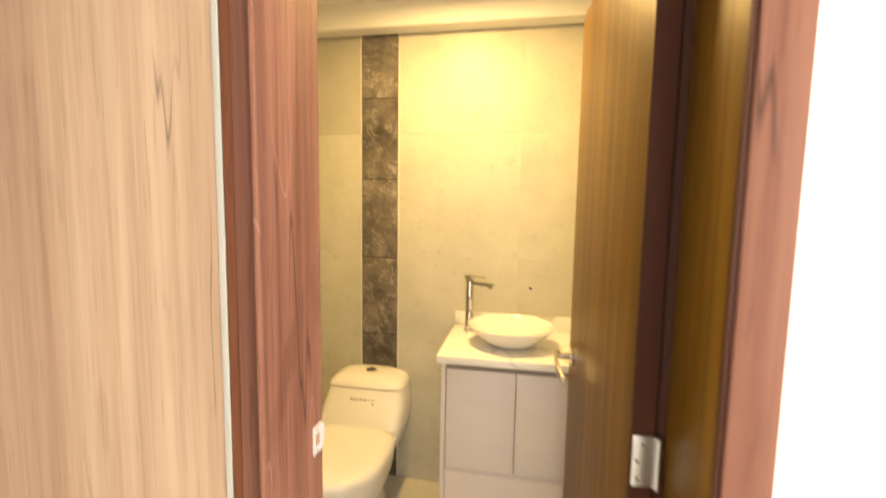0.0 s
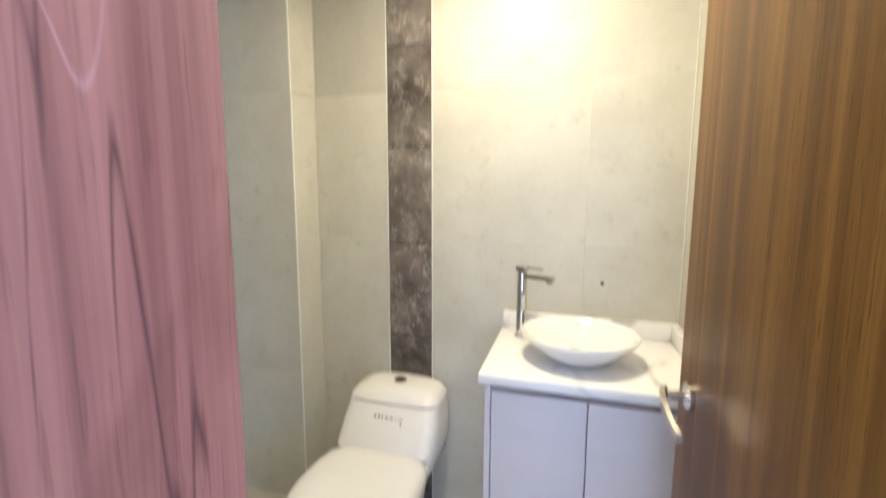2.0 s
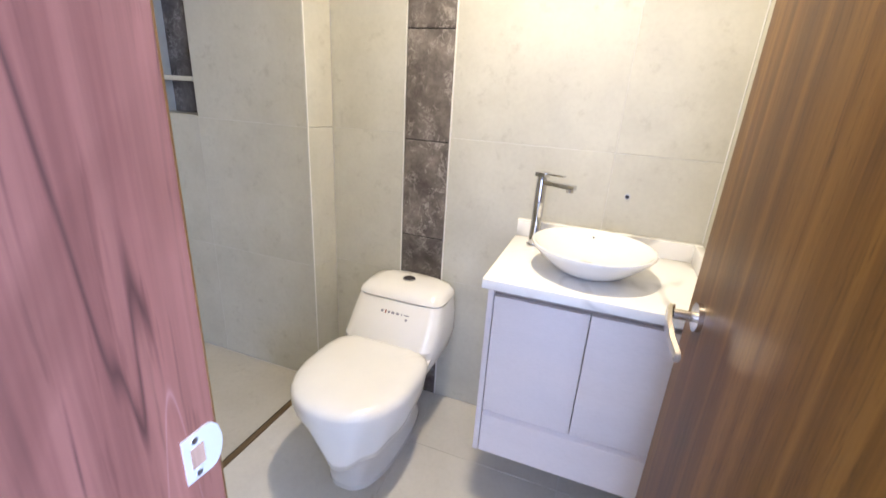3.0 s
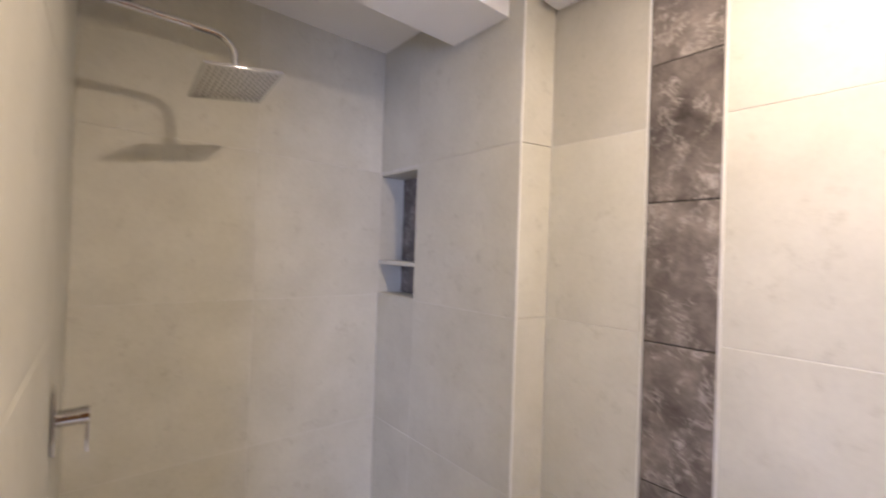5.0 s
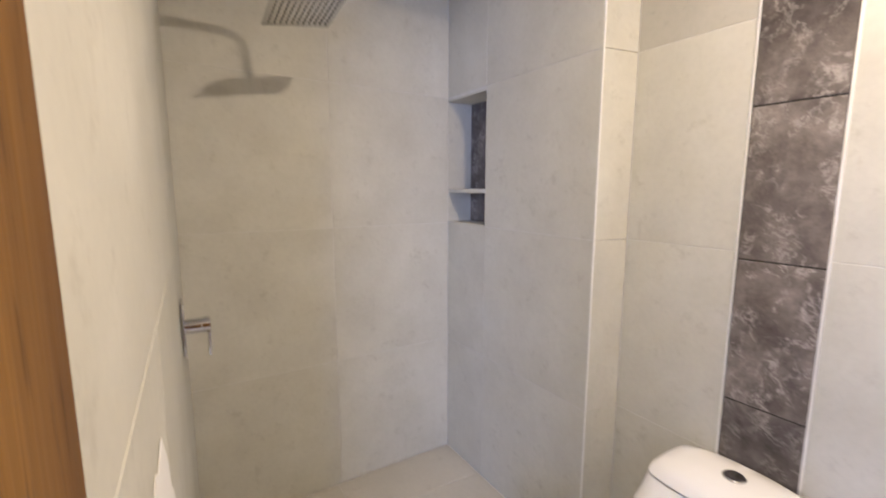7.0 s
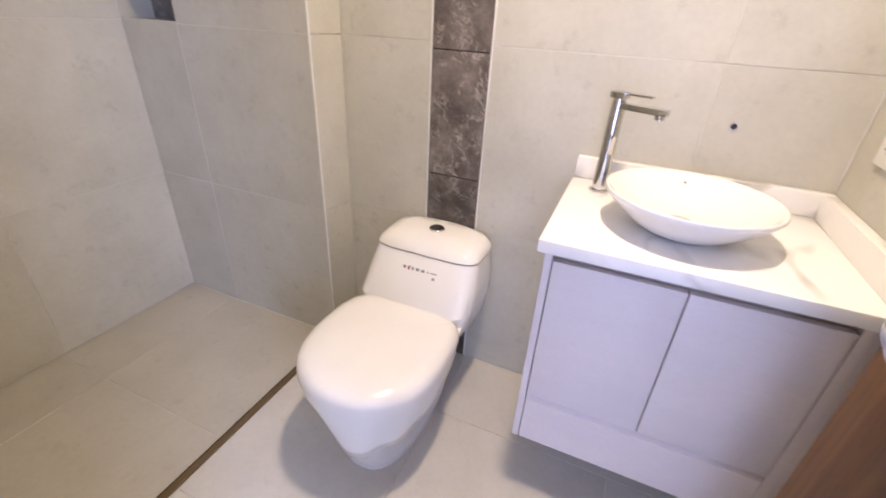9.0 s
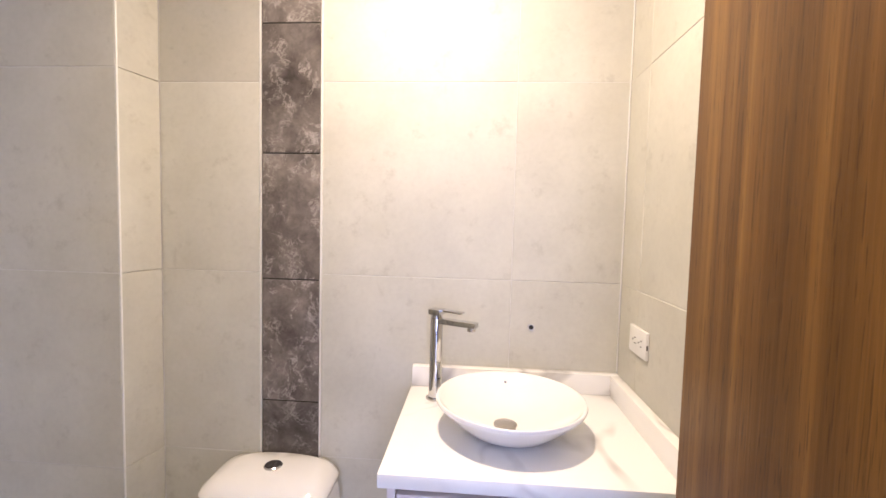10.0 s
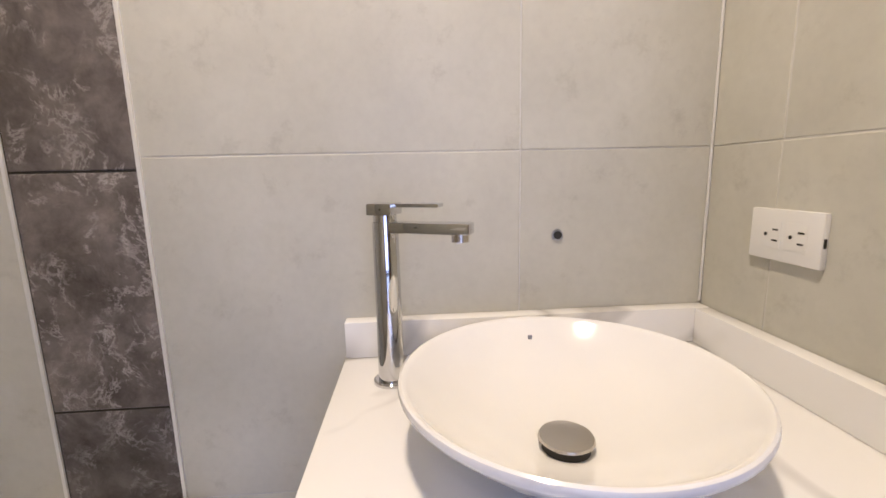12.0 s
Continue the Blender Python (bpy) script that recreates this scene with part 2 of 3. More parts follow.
def oval(cx, y0, y1, hw, z, n=40, power=2.4, front=None):
    """A rounded ring between y0 (front) and y1 (back); front gives the front half its own roundness."""
    cy, hl = (y0 + y1) / 2, abs(y1 - y0) / 2
    pts = []
    for i in range(n):
        a = 2 * math.pi * i / n
        c, s = math.cos(a), math.sin(a)
        p = front if front and s < 0 else power
        pts.append((cx + hw * math.copysign(abs(c) ** (2 / p), c), cy + hl * math.copysign(abs(s) ** (2 / p), s), z))
    return pts


def rod(points, radius, n=12, bm=None, scale_end=1.0):
    """A round bar along points."""
    pts = [Vector(p) for p in points]
    rings = []
    side = None
    for i, p in enumerate(pts):
        d = (pts[min(i + 1, len(pts) - 1)] - pts[max(i - 1, 0)]).normalized()
        ref = Vector((0, 0, 1)) if abs(d.z) < 0.9 else Vector((0, 1, 0))
        u = d.cross(ref).normalized()
        if side is not None:
            u = (side - d * side.dot(d)).normalized()
        side = u
        w = d.cross(u)
        r = radius * (1 + (scale_end - 1) * i / max(1, len(pts) - 1))
        rings.append([p + (u * math.cos(2 * math.pi * k / n) + w * math.sin(2 * math.pi * k / n)) * r for k in range(n)])
    return rings_mesh(rings, True, bm)


def lathe(profile, centre=(0, 0), sx=1.0, sy=1.0, n=48, bm=None, cap=True):
    """Turn (radius, z) pairs round an upright axis; open ends of zero radius are closed."""
    rings = [[(centre[0] + sx * r * math.cos(2 * math.pi * k / n), centre[1] + sy * r * math.sin(2 * math.pi * k / n), z) for k in range(n)] for r, z in profile]
    return rings_mesh(rings, cap, bm)


# ---- structure ----
LEFT, RIGHT, SHOWER_Y, CEIL = -1.25, 1.129, -0.137, 2.395


def structure(name, bm, mat, label):
    ob = part(name, bm, mat, smooth=False)
    return tagged(ob, label, name.split("_")[0], kind="structure")


structure("floor", box(-1.6, 2.9, -4.6, 0.15, -0.12, -0.0025), GROUT, "pale beige tiled floor with thin joints").name = "floor"
floor = bpy.data.objects["floor"]
ceiling = structure("ceiling", box(-1.35, 1.25, -1.40, 0.1, CEIL, CEIL + 0.1), PAINT, "smooth white painted bathroom ceiling")
structure("ceiling_hall", box(-1.6, 2.9, -4.6, -1.40, 2.45, 2.55), PAINT, "white painted ceiling outside the bathroom")

wall_back = structure("wall_back", box(-0.45, RIGHT + 0.1, 0.0012, 0.12, 0, 2.5), GROUT, "pale beige tiled wall behind toilet and washbasin")
bm = box(-0.95, -0.368, SHOWER_Y + 0.0012, 0.003, 0, 2.5)
box(LEFT, -0.95, SHOWER_Y + 0.0012, 0.003, 0, 1.197, bm=bm)
box(LEFT, -0.95, SHOWER_Y + 0.0012, 0.003, 1.79, 2.5, bm=bm)
box(LEFT, -0.44, 0.003, 0.12, 0, 2.5, bm=bm)
wall_niche = structure("wall_niche", bm, GROUT, "grey-beige tiled shower wall with a recessed niche")
wall_left = structure("wall_left", box(LEFT - 0.12, LEFT - 0.0012, -1.5, 0.12, 0, 2.5), GROUT, "pale tiled end wall of the shower")
wall_right = structure("wall_right", box(RIGHT + 0.0012, RIGHT + 0.1, -1.36, 0.12, 0, 2.5), GROUT, "pale tiled wall beside the washbasin")

# wall with the doorway: slightly out of square on the shower side
NEAR_A, NEAR_B = Vector((0.345, -1.334, 0)), Vector((LEFT, -1.292, 0))
bm = bmesh.new()
core = [(LEFT - 0.1, -1.2935), (0.345, -1.3355), (0.347, -1.346), (0.395, -1.346), (0.395, -1.500), (LEFT - 0.1, -1.500)]
rings_mesh([[(x, y, 0) for x, y in core], [(x, y, 2.5) for x, y in core]], bm=bm)
box(0.395, 1.12, -1.500, -1.338, 2.058, 2.5, bm=bm)
box(1.12, 2.75, -1.500, -1.346, 0, 2.5, bm=bm)
wall_door = structure("wall_door", bm, PAINT, "white painted wall with the bathroom doorway")
bm = box(2.70, 2.82, -4.6, -3.15, 0, 2.5)
box(2.70, 2.82, -1.95, -1.40, 0, 2.5, bm=bm)
box(2.70, 2.82, -3.15, -1.95, 0, 0.85, bm=bm)
box(2.70, 2.82, -3.15, -1.95, 2.15, 2.5, bm=bm)
structure("wall_window", bm, PAINT, "white painted wall with a window, outside the bathroom")
bm = box(-1.6, -0.1, -4.6, -4.48, 0, 2.5)
box(2.0, 2.82, -4.6, -4.48, 0, 2.5, bm=bm)
box(-0.1, 2.0, -4.6, -4.48, 0, 0.3, bm=bm)
box(-0.1, 2.0, -4.6, -4.48, 2.35, 2.5, bm=bm)
structure("wall_hall_back", bm, PAINT, "plain white painted wall of the room outside")
structure("wall_hall_left", box(-1.6, -1.5, -4.5, -1.4, 0, 2.5), PAINT, "plain white painted side wall of the room outside")
window_1 = tagged(thing("window_1", "plain white framed window giving daylight", "window"), kind="structure")
bm = box(2.72, 2.80, -3.15, -3.10, 0.85, 2.15)
box(2.72, 2.80, -2.00, -1.95, 0.85, 2.15, bm=bm)
box(2.72, 2.80, -3.10, -2.00, 0.85, 0.90, bm=bm)
box(2.72, 2.80, -3.10, -2.00, 2.10, 2.15, bm=bm)
part("window_frame", bm, PLASTIC, window_1)
pane = part("pane", box(2.755, 2.761, -3.10, -2.00, 0.90, 2.10), GLASS, window_1)
pane.visible_shadow = False

# dropped beam over the shower and the boxed cornice on the back wall
beam = structure("beam", box(-0.73, -0.437, -1.31, SHOWER_Y + 0.002, 2.25, CEIL + 0.02, 0.004), PAINT, "white plastered beam dropped across the shower ceiling")
cornice = structure("cornice", box(-0.334, RIGHT, -0.090, 0.003, 2.281, CEIL + 0.02, 0.012, 3), PAINT, "white boxed cornice along the tiled wall")

# door frame
frame_1 = tagged(thing("door_frame_1", "reddish cedar door frame with moulded casing", "door frame"), kind="structure")
HEAD = 2.022


part("jamb", box(0.396, 0.4335, -1.538, -1.346, 0, HEAD, 0.003), JAMB_WOOD, frame_1)
part("jamb", box(1.056, 1.119, -1.526, -1.346, 0, HEAD, 0.003), DOOR_WOOD, frame_1)
part("head", box(0.396, 1.119, -1.499, -1.346, HEAD + 0.001, HEAD + 0.034, 0.003), CASING_WOOD, frame_1)
part("casing", box(0.3785, 0.427, -1.536, -1.4995, 0, HEAD + 0.08, 0.002), CASING_WOOD, frame_1, smooth=False)
# slim moulded beads where the casings meet the jambs
q = [(0.4272, -1.5384), (0.4272, -1.540), (0.4285, -1.5435), (0.4315, -1.5450), (0.4350, -1.5440), (0.4365, -1.5415), (0.4365, -1.5384)]
part("bead", rings_mesh([[(x, y, z) for x, y in q] for z in (0, HEAD)]), JAMB_WOOD, frame_1)
part("bead", box(1.052, 1.0595, -1.5335, -1.5265, 0, HEAD + 0.002, 0.002), EDGE_WOOD, frame_1)
part("casing", box(1.060, 1.119, -1.537, -1.5265, 0, HEAD + 0.08, 0.003), JAMB_WOOD, frame_1)
part("casing", box(0.4275, 1.0595, -1.536, -1.5005, HEAD + 0.004, HEAD + 0.075, 0.004), CASING_WOOD, frame_1)
q = [(0.347, -1.331), (0.352, -1.329), (0.427, -1.340), (0.431, -1.3452), (0.347, -1.3452)]
part("inner_casing", rings_mesh([[(x, y, 0) for x, y in q], [(x, y, HEAD + 0.06) for x, y in q]]), DOOR_WOOD, frame_1, smooth=False)
part("inner_casing", box(0.350, 1.125, -1.3452, -1.334, HEAD + 0.002, HEAD + 0.062, 0.003), DOOR_WOOD, frame_1)
# right casing, assumed; its dark wood stands in for shade in the hinge gap
part("inner_casing", box(1.0425, 1.119, -1.3455, -1.318, 0, HEAD, 0.002), EDGE_WOOD, frame_1)
# strike plate
q = [(-1.386, 0.970), (-1.386, 1.024), (-1.358, 1.024)] + [(-1.358 + 0.016 * math.sin(radians(a)), 0.996 + 0.028 * math.cos(radians(a))) for a in range(15, 180, 15)] + [(-1.358, 0.968)]
strike = part("strike_plate", rings_mesh([[(x, y, z) for y, z in q] for x in (0.4325, 0.4355)]), SKY_PLATE, frame_1, "steel strike plate with rounded lip, sky reflection in its colour", smooth=False)
part("latch_hole", box(0.4352, 0.4360, -1.379, -1.364, 0.984, 1.008), OAK, strike)
for z in (0.976, 1.016):
    part("screw", rod([(0.4350, -1.373, z), (0.4362, -1.373, z)], 0.0036), STEEL, strike)

# oak panel in the hall
panel = thing("wardrobe_panel", "tall light oak laminate panel with grey edging", "wardrobe panel")
part("panel", box(-1.05, 0.3655, -1.535, -1.502, 0, 2.44), OAK, panel, smooth=False)
part("edge_band", box(0.366, 0.377, -1.536, -1.5025, 0, 2.44, 0.001), GREY_EDGE, panel, "grey edge band")

# ---- door leaf ----
door = tagged(thing("door_1", "golden brown veneered door standing open inwards", "door"), kind="structure")
DX0, DX1, DY0, DY1, DTOP = 0.968, 1.008, -1.352, -0.722, 2.004
door.location = (1.0145, DY0, 0)
door.rotation_euler = (0, 0, radians(2.6))
wd = DY1 - DY0
part("leaf", box(-0.016, 0.024, 0.0015, wd, 0.012, DTOP, 0.002), DOOR_WOOD, door)
part("hinge_edge", box(-0.0155, 0.0235, -0.0005, 0.0025, 0.013, DTOP - 0.001), EDGE_WOOD, door, "dark red lipping", smooth=False)
for z in (0.25, 0.97, 1.805):
    hinge = part("hinge", box(-0.012, 0.022, -0.0035, -0.0006, z, z + 0.09, 0.001), STEEL, door, "bright steel butt hinge")
    part("knuckle", rod([(0.028, -0.006, z), (0.028, -0.006, z + 0.09)], 0.006), STEEL, hinge)
    for dz, dx in ((0.014, -0.002), (0.045, -0.004), (0.076, 0.004)):
        part("screw", rod([(dx, -0.0030, z + dz), (dx, -0.0048, z + dz)], 0.0035), NICKEL, hinge)
hy, hz = wd - 0.075, 1.002
rose = part("rose", rod([(-0.016, hy, hz), (-0.022, hy, hz), (-0.0245, hy, hz)], 0.0265, 28), NICKEL, door, "satin nickel round rose")
bm = rod([(-0.024, hy, hz), (-0.060, hy, hz)], 0.0095, 18)
prof = []
for x, y, zz, hh in ((-0.060, hy + 0.012, hz + 0.004, 0.010), (-0.066, hy + 0.004, hz, 0.012), (-0.069, hy - 0.025, hz - 0.011, 0.0115), (-0.066, hy - 0.058, hz - 0.026, 0.010), (-0.058, hy - 0.088, hz - 0.040, 0.008)):
    prof.append([(x - 0.0042, y, zz - hh), (x + 0.0042, y, zz - hh), (x + 0.0055, y, zz), (x + 0.0042, y, zz + hh), (x - 0.0042, y, zz + hh), (x - 0.0055, y, zz)])
rings_mesh(prof, True, bm)
part("lever", bm, NICKEL, door, "satin nickel lever handle")
part("rose", rod([(0.024, hy, hz), (0.032, hy, hz)], 0.0265, 28), NICKEL, door)
part("lever", rod([(0.032, hy, hz), (0.075, hy, hz), (0.082, hy - 0.02, hz), (0.072, hy - 0.11, hz - 0.02)], 0.009), NICKEL, door)

# ---- vanity ----
cab = thing("vanity_cabinet", "pale mauve-white lacquered wall-hung vanity cabinet", "cabinet", at=(0.8, -0.24, 0.22))


def at_cab(bm):
    bmesh.ops.translate(bm, verts=bm.verts, vec=(-0.8, 0.24, -0.22))
    return bm


bm = box(0.512, 0.530, -0.472, -0.006, 0.222, 0.832, 0.001)
box(1.084, 1.102, -0.472, -0.006, 0.222, 0.832, 0.001, bm=bm)
box(0.530, 1.084, -0.448, -0.006, 0.230, 0.250, bm=bm)
box(0.530, 1.084, -0.020, -0.006, 0.250, 0.832, bm=bm)
part("carcass", at_cab(bm), LACQUER, cab, smooth=False)
part("rail", at_cab(box(0.530, 1.084, -0.452, -0.440, 0.780, 0.832)), SHADOW_RAIL, cab, "recessed finger rail, gap shade in its taupe colour", smooth=False)
part("door", at_cab(box(0.5325, 0.8055, -0.472, -0.454, 0.392, 0.804, 0.0015)), LACQUER, cab)
part("door", at_cab(box(0.8085, 1.0815, -0.472, -0.454, 0.392, 0.804, 0.0015)), LACQUER, cab)
bm = box(0.5325, 1.0815, -0.472, -0.454, 0.224, 0.372, 0.0015)
vs = [(0.5325, -0.472, 0.371), (0.5325, -0.454, 0.371), (0.5325, -0.454, 0.388)]
rings_mesh([[(x, y, z) for _, y, z in vs] for x in (0.5325, 1.0815)], bm=bm)
part("drawer_front", at_cab(bm), LACQUER, cab, "drawer front with bevelled top edge", smooth=False)
part("filler_strip", at_cab(box(1.1035, 1.127, -0.466, -0.45, 0.222, 0.832, 0.001)), LACQUER, cab)

top = thing("countertop", "white veined quartz vanity top with splashbacks", "countertop", at=(0.8, -0.25, 0.834))


def at_top(bm):
    bmesh.ops.translate(bm, verts=bm.verts, vec=(-0.8, 0.25, -0.834))
    return bm


part("slab", at_top(box(0.497, 1.127, -0.502, -0.002, 0.834, 0.864, 0.0025)), QUARTZ, top)
part("splashback", at_top(box(0.499, 1.127, -0.030, -0.002, 0.8645, 0.926, 0.0015)), QUARTZ, top)
part("side_splash", at_top(box(1.100, 1.127, -0.498, -0.0305, 0.8645, 0.926, 0.0015)), QUARTZ, top)

BX, BY = 0.778, -0.292
basin = thing("vessel_basin", "white ceramic oval vessel basin on the countertop", "washbasin", at=(BX, BY, 0.865))
outer = [(0.02, 0.0005), (0.42, 0.0005), (0.47, 0.003), (0.62, 0.018), (0.78, 0.042), (0.92, 0.066), (0.975, 0.0755), (0.995, 0.0800), (1.0, 0.0840), (0.994, 0.0875), (0.980, 0.0890), (0.964, 0.0880), (0.945, 0.0845), (0.86, 0.068), (0.70, 0.046), (0.50, 0.029), (0.32, 0.021), (0.12, 0.0185), (0.02, 0.018)]
part("bowl", lathe(outer, sx=0.182, sy=0.178, n=72), CERAMIC, basin)
dr = lathe([(0.001, 0.0180), (0.0245, 0.0180), (0.0245, 0.0300)], (-0.012, -0.032), n=32)
part("drain_body", dr, DARK, basin)
part("drain_cap", lathe([(0.001, 0.0302), (0.0272, 0.0302), (0.0285, 0.0318), (0.0272, 0.0340), (0.013, 0.0360), (0.001, 0.0364)], (-0.012, -0.032), n=32), NICKEL, basin, "polished push drain cap")
part("maker_mark", box(-0.003, 0.003, 0.1485, 0.1497, 0.0645, 0.0705), INK, basin)

FX, FY = 0.579, -0.116
faucet = thing("faucet", "tall chrome single-lever basin faucet", "faucet", at=(FX, FY, 0.8645))
faucet.rotation_euler = (0, 0, radians(-24))
part("base_ring", lathe([(0.001, 0), (0.0265, 0), (0.0265, 0.004), (0.024, 0.006), (0.001, 0.006)], n=32), CHROME, faucet)
part("column", lathe([(0.001, 0.006), (0.0195, 0.006), (0.0185, 0.10), (0.0180, 0.232), (0.0175, 0.236), (0.001, 0.236)], n=32), CHROME, faucet)
part("cartridge", lathe([(0.001, 0.2362), (0.0165, 0.2362), (0.0165, 0.246), (0.001, 0.246)], n=32), CHROME, faucet)
bm = box(-0.0185, 0.018, -0.0185, 0.0185, 0.246, 0.262, 0.002)
box(0.012, 0.083, -0.011, 0.011, 0.2565, 0.2615, 0.0015, bm=bm)
part("handle", bm, CHROME, faucet)
part("spout", box(0.008, 0.125, -0.0135, 0.0135, 0.2215, 0.2365, 0.0025), CHROME, faucet)
part("aerator", lathe([(0.001, 0.2115), (0.0115, 0.2115), (0.0120, 0.2230), (0.001, 0.2230)], (0.109, 0), n=24), NICKEL, faucet)

# ---- toilet ----
TX = 0.087
toilet = thing("toilet", "white ceramic one-piece toilet beside the shower", "toilet", at=(TX, -0.36, 0))


def at_toilet(bm):
    bmesh.ops.translate(bm, verts=bm.verts, vec=(0, 0.36, 0))
    return bm


ped = [oval(0, -0.625, -0.09, 0.118, 0.0, power=2.6), oval(0, -0.625, -0.09, 0.118, 0.022, power=2.6), oval(0, -0.612, -0.095, 0.106, 0.036, power=2.6), oval(0, -0.600, -0.10, 0.094, 0.09, power=2.6), oval(0, -0.600, -0.10, 0.098, 0.17, power=2.5), oval(0, -0.63, -0.10, 0.125, 0.245, power=2.4)]
part("pedestal", at_toilet(rings_mesh(ped)), CERAMIC, toilet)
bowl = [oval(0, -0.60, -0.10, 0.10, 0.205, power=2.3), oval(0, -0.655, -0.08, 0.142, 0.262, power=2.2), oval(0, -0.70, -0.06, 0.172, 0.33, power=2.2), oval(0, -0.722, -0.05, 0.194, 0.385, power=2.2), oval(0, -0.722, -0.05, 0.194, 0.392, power=2.2)]
part("bowl", at_toilet(rings_mesh(bowl)), CERAMIC, toilet)
tank = [oval(0, -0.30, -0.03, 0.150, 0.27, power=4), oval(0, -0.335, -0.012, 0.195, 0.36, power=4.5), oval(0, -0.325, -0.008, 0.206, 0.425, power=5), oval(0, -0.262, -0.006, 0.200, 0.50, power=5), oval(0, -0.216, -0.006, 0.188, 0.566, power=5)]
part("tank", at_toilet(rings_mesh(tank)), CERAMIC, toilet)
lid = [oval(0, -0.215, -0.006, 0.1875, 0.569, power=5), oval(0, -0.219, -0.004, 0.190, 0.573, power=5), oval(0, -0.213, -0.005, 0.185, 0.586, power=4.5), oval(0, -0.194, -0.008, 0.166, 0.604, power=3.8), oval(0, -0.165, -0.020, 0.125, 0.615, power=3), oval(0, -0.13, -0.06, 0.05, 0.619, power=2.4)]
part("tank_lid", at_toilet(rings_mesh(lid)), CERAMIC, toilet)
btn = part("flush_button", at_toilet(lathe([(0.001, 0.614), (0.027, 0.614), (0.0275, 0.6215), (0.024, 0.6245), (0.001, 0.625)], (0, -0.102), n=28)), CHROME, toilet, "round chrome dual flush button")
part("split_line", at_toilet(box(-0.0008, 0.0008, -0.125, -0.079, 0.6248, 0.6254)), DARK, btn)
SEAT = dict(power=4.2, front=2.15)
seat = [oval(0, -0.730, -0.29, 0.203, 0.394, **SEAT), oval(0, -0.736, -0.288, 0.207, 0.400, **SEAT), oval(0, -0.736, -0.288, 0.207, 0.412, **SEAT), oval(0, -0.716, -0.296, 0.190, 0.421, **SEAT), oval(0, -0.66, -0.32, 0.13, 0.428, **SEAT), oval(0, -0.58, -0.40, 0.05, 0.430, **SEAT)]
part("seat_lid", at_toilet(rings_mesh(seat)), CERAMIC, toilet, "closed white seat lid")
# protective film drawn over the whole lid, hanging down at the front and along one side
bm = bmesh.new()
grid = []
for i in range(96):
    deg = -205 + 360 * i / 96
    a = radians(deg)
    c, q = math.cos(a), math.sin(a)
    p = 2.15 if q < 0 else 4.2
    ex, ey = math.copysign(abs(c) ** (2 / p), c), math.copysign(abs(q) ** (2 / p), q)
    if deg < -80:
        drop = 0.045 + 0.165 * math.exp(-((deg + 80) / 14) ** 2)
    else:
        drop = (0.055 if deg < 20 else 0.015) + 0.155 * (1 - min(1.0, (deg + 80) / 100)) ** 1.1
    row = []
    for rr, z in ((0.30, 0.4397), (0.52, 0.4390), (0.66, 0.4377), (0.78, 0.4350), (0.88, 0.4305), (0.96, 0.4230), (1.006, 0.4125), (1.022, 0.400)):
        crease = max(0, rr - 0.5) * (0.0024 * math.sin(i * 0.55 + 5 * rr) + 0.0014 * math.sin(i * 1.4 - 9 * rr))
        row.append(bm.verts.new((0.207 * rr * ex, -0.512 + 0.224 * rr * ey, z + crease + 0.0012)))
    for k in range(1, 8):
        v = k / 7
        rr = 1.022 + 0.010 * math.sin(i * 0.7 + 2 * v) * v - 0.35 * drop * v * v
        row.append(bm.verts.new((0.207 * rr * ex, -0.512 + 0.224 * rr * ey, 0.400 - (drop + 0.004 * math.sin(i * 0.9)) * v)))
    grid.append(row)
bm.faces.new([row[0] for row in grid])
for a, c in zip(grid, grid[1:] + grid[:1]):
    for j in range(len(grid[0]) - 1):
        bm.faces.new((a[j], c[j], c[j + 1], a[j + 1]))
film = part("film", at_toilet(bm), FILM, toilet, "milky protective film hanging off the lid")
sol = film.modifiers.new("thickness", 'SOLIDIFY')
sol.thickness = 0.0012
# printed row on the tank front: small bars along the sloping face
for i, (u, w, h, red) in enumerate([(-0.050, 0.010, 0.010, 0), (-0.034, 0.006, 0.014, 1), (-0.020, 0.008, 0.010, 0), (-0.002, 0.012, 0.009, 0), (0.018, 0.012, 0.009, 0), (0.036, 0.005, 0.006, 0), (0.056, 0.022, 0.004, 0), (0.060, 0.008, 0.009, 0)]):
    zc = 0.527 if i < 7 else 0.513
    mark = box(-w / 2, w / 2, -0.0008, 0.0008, -h / 2, h / 2)
    bmesh.ops.transform(mark, verts=mark.verts, matrix=pose(u, -0.2628 + (zc - 0.50) * 0.697, zc, -34))
    part("printed_mark", at_toilet(mark), INK_RED if red else INK, toilet)

# ---- shower ----
SX = -0.82
wall_y = -1.292 - (SX - LEFT) * 0.0263
shower = thing("rain_shower", "chrome wall arm with square rain shower head", "shower head", at=(SX, wall_y, 2.036))


def at_shower(bm):
    bmesh.ops.translate(bm, verts=bm.verts, vec=(-SX, -wall_y, -2.05))
    return bm


part("flange", at_shower(rod([(SX, wall_y + 0.001, 2.05), (SX, wall_y + 0.008, 2.05)], 0.027, 24)), CHROME, shower)
bend = [(SX, wall_y + 0.008, 2.05), (SX, -0.985, 2.05)] + [(SX, -0.985 + 0.06 * math.sin(radians(a)), 1.99 + 0.06 * math.cos(radians(a))) for a in range(15, 91, 15)] + [(SX, -0.925, 1.955)]
part("arm", at_shower(rod(bend, 0.0105, 16)), CHROME, shower)
TILT = pose(SX, -0.925, 1.928, 9, -8, 0) @ Matrix.Translation((-SX, 0.925, -1.938))


def at_head(bm):
    bmesh.ops.transform(bm, verts=bm.verts, matrix=TILT)
    return at_shower(bm)


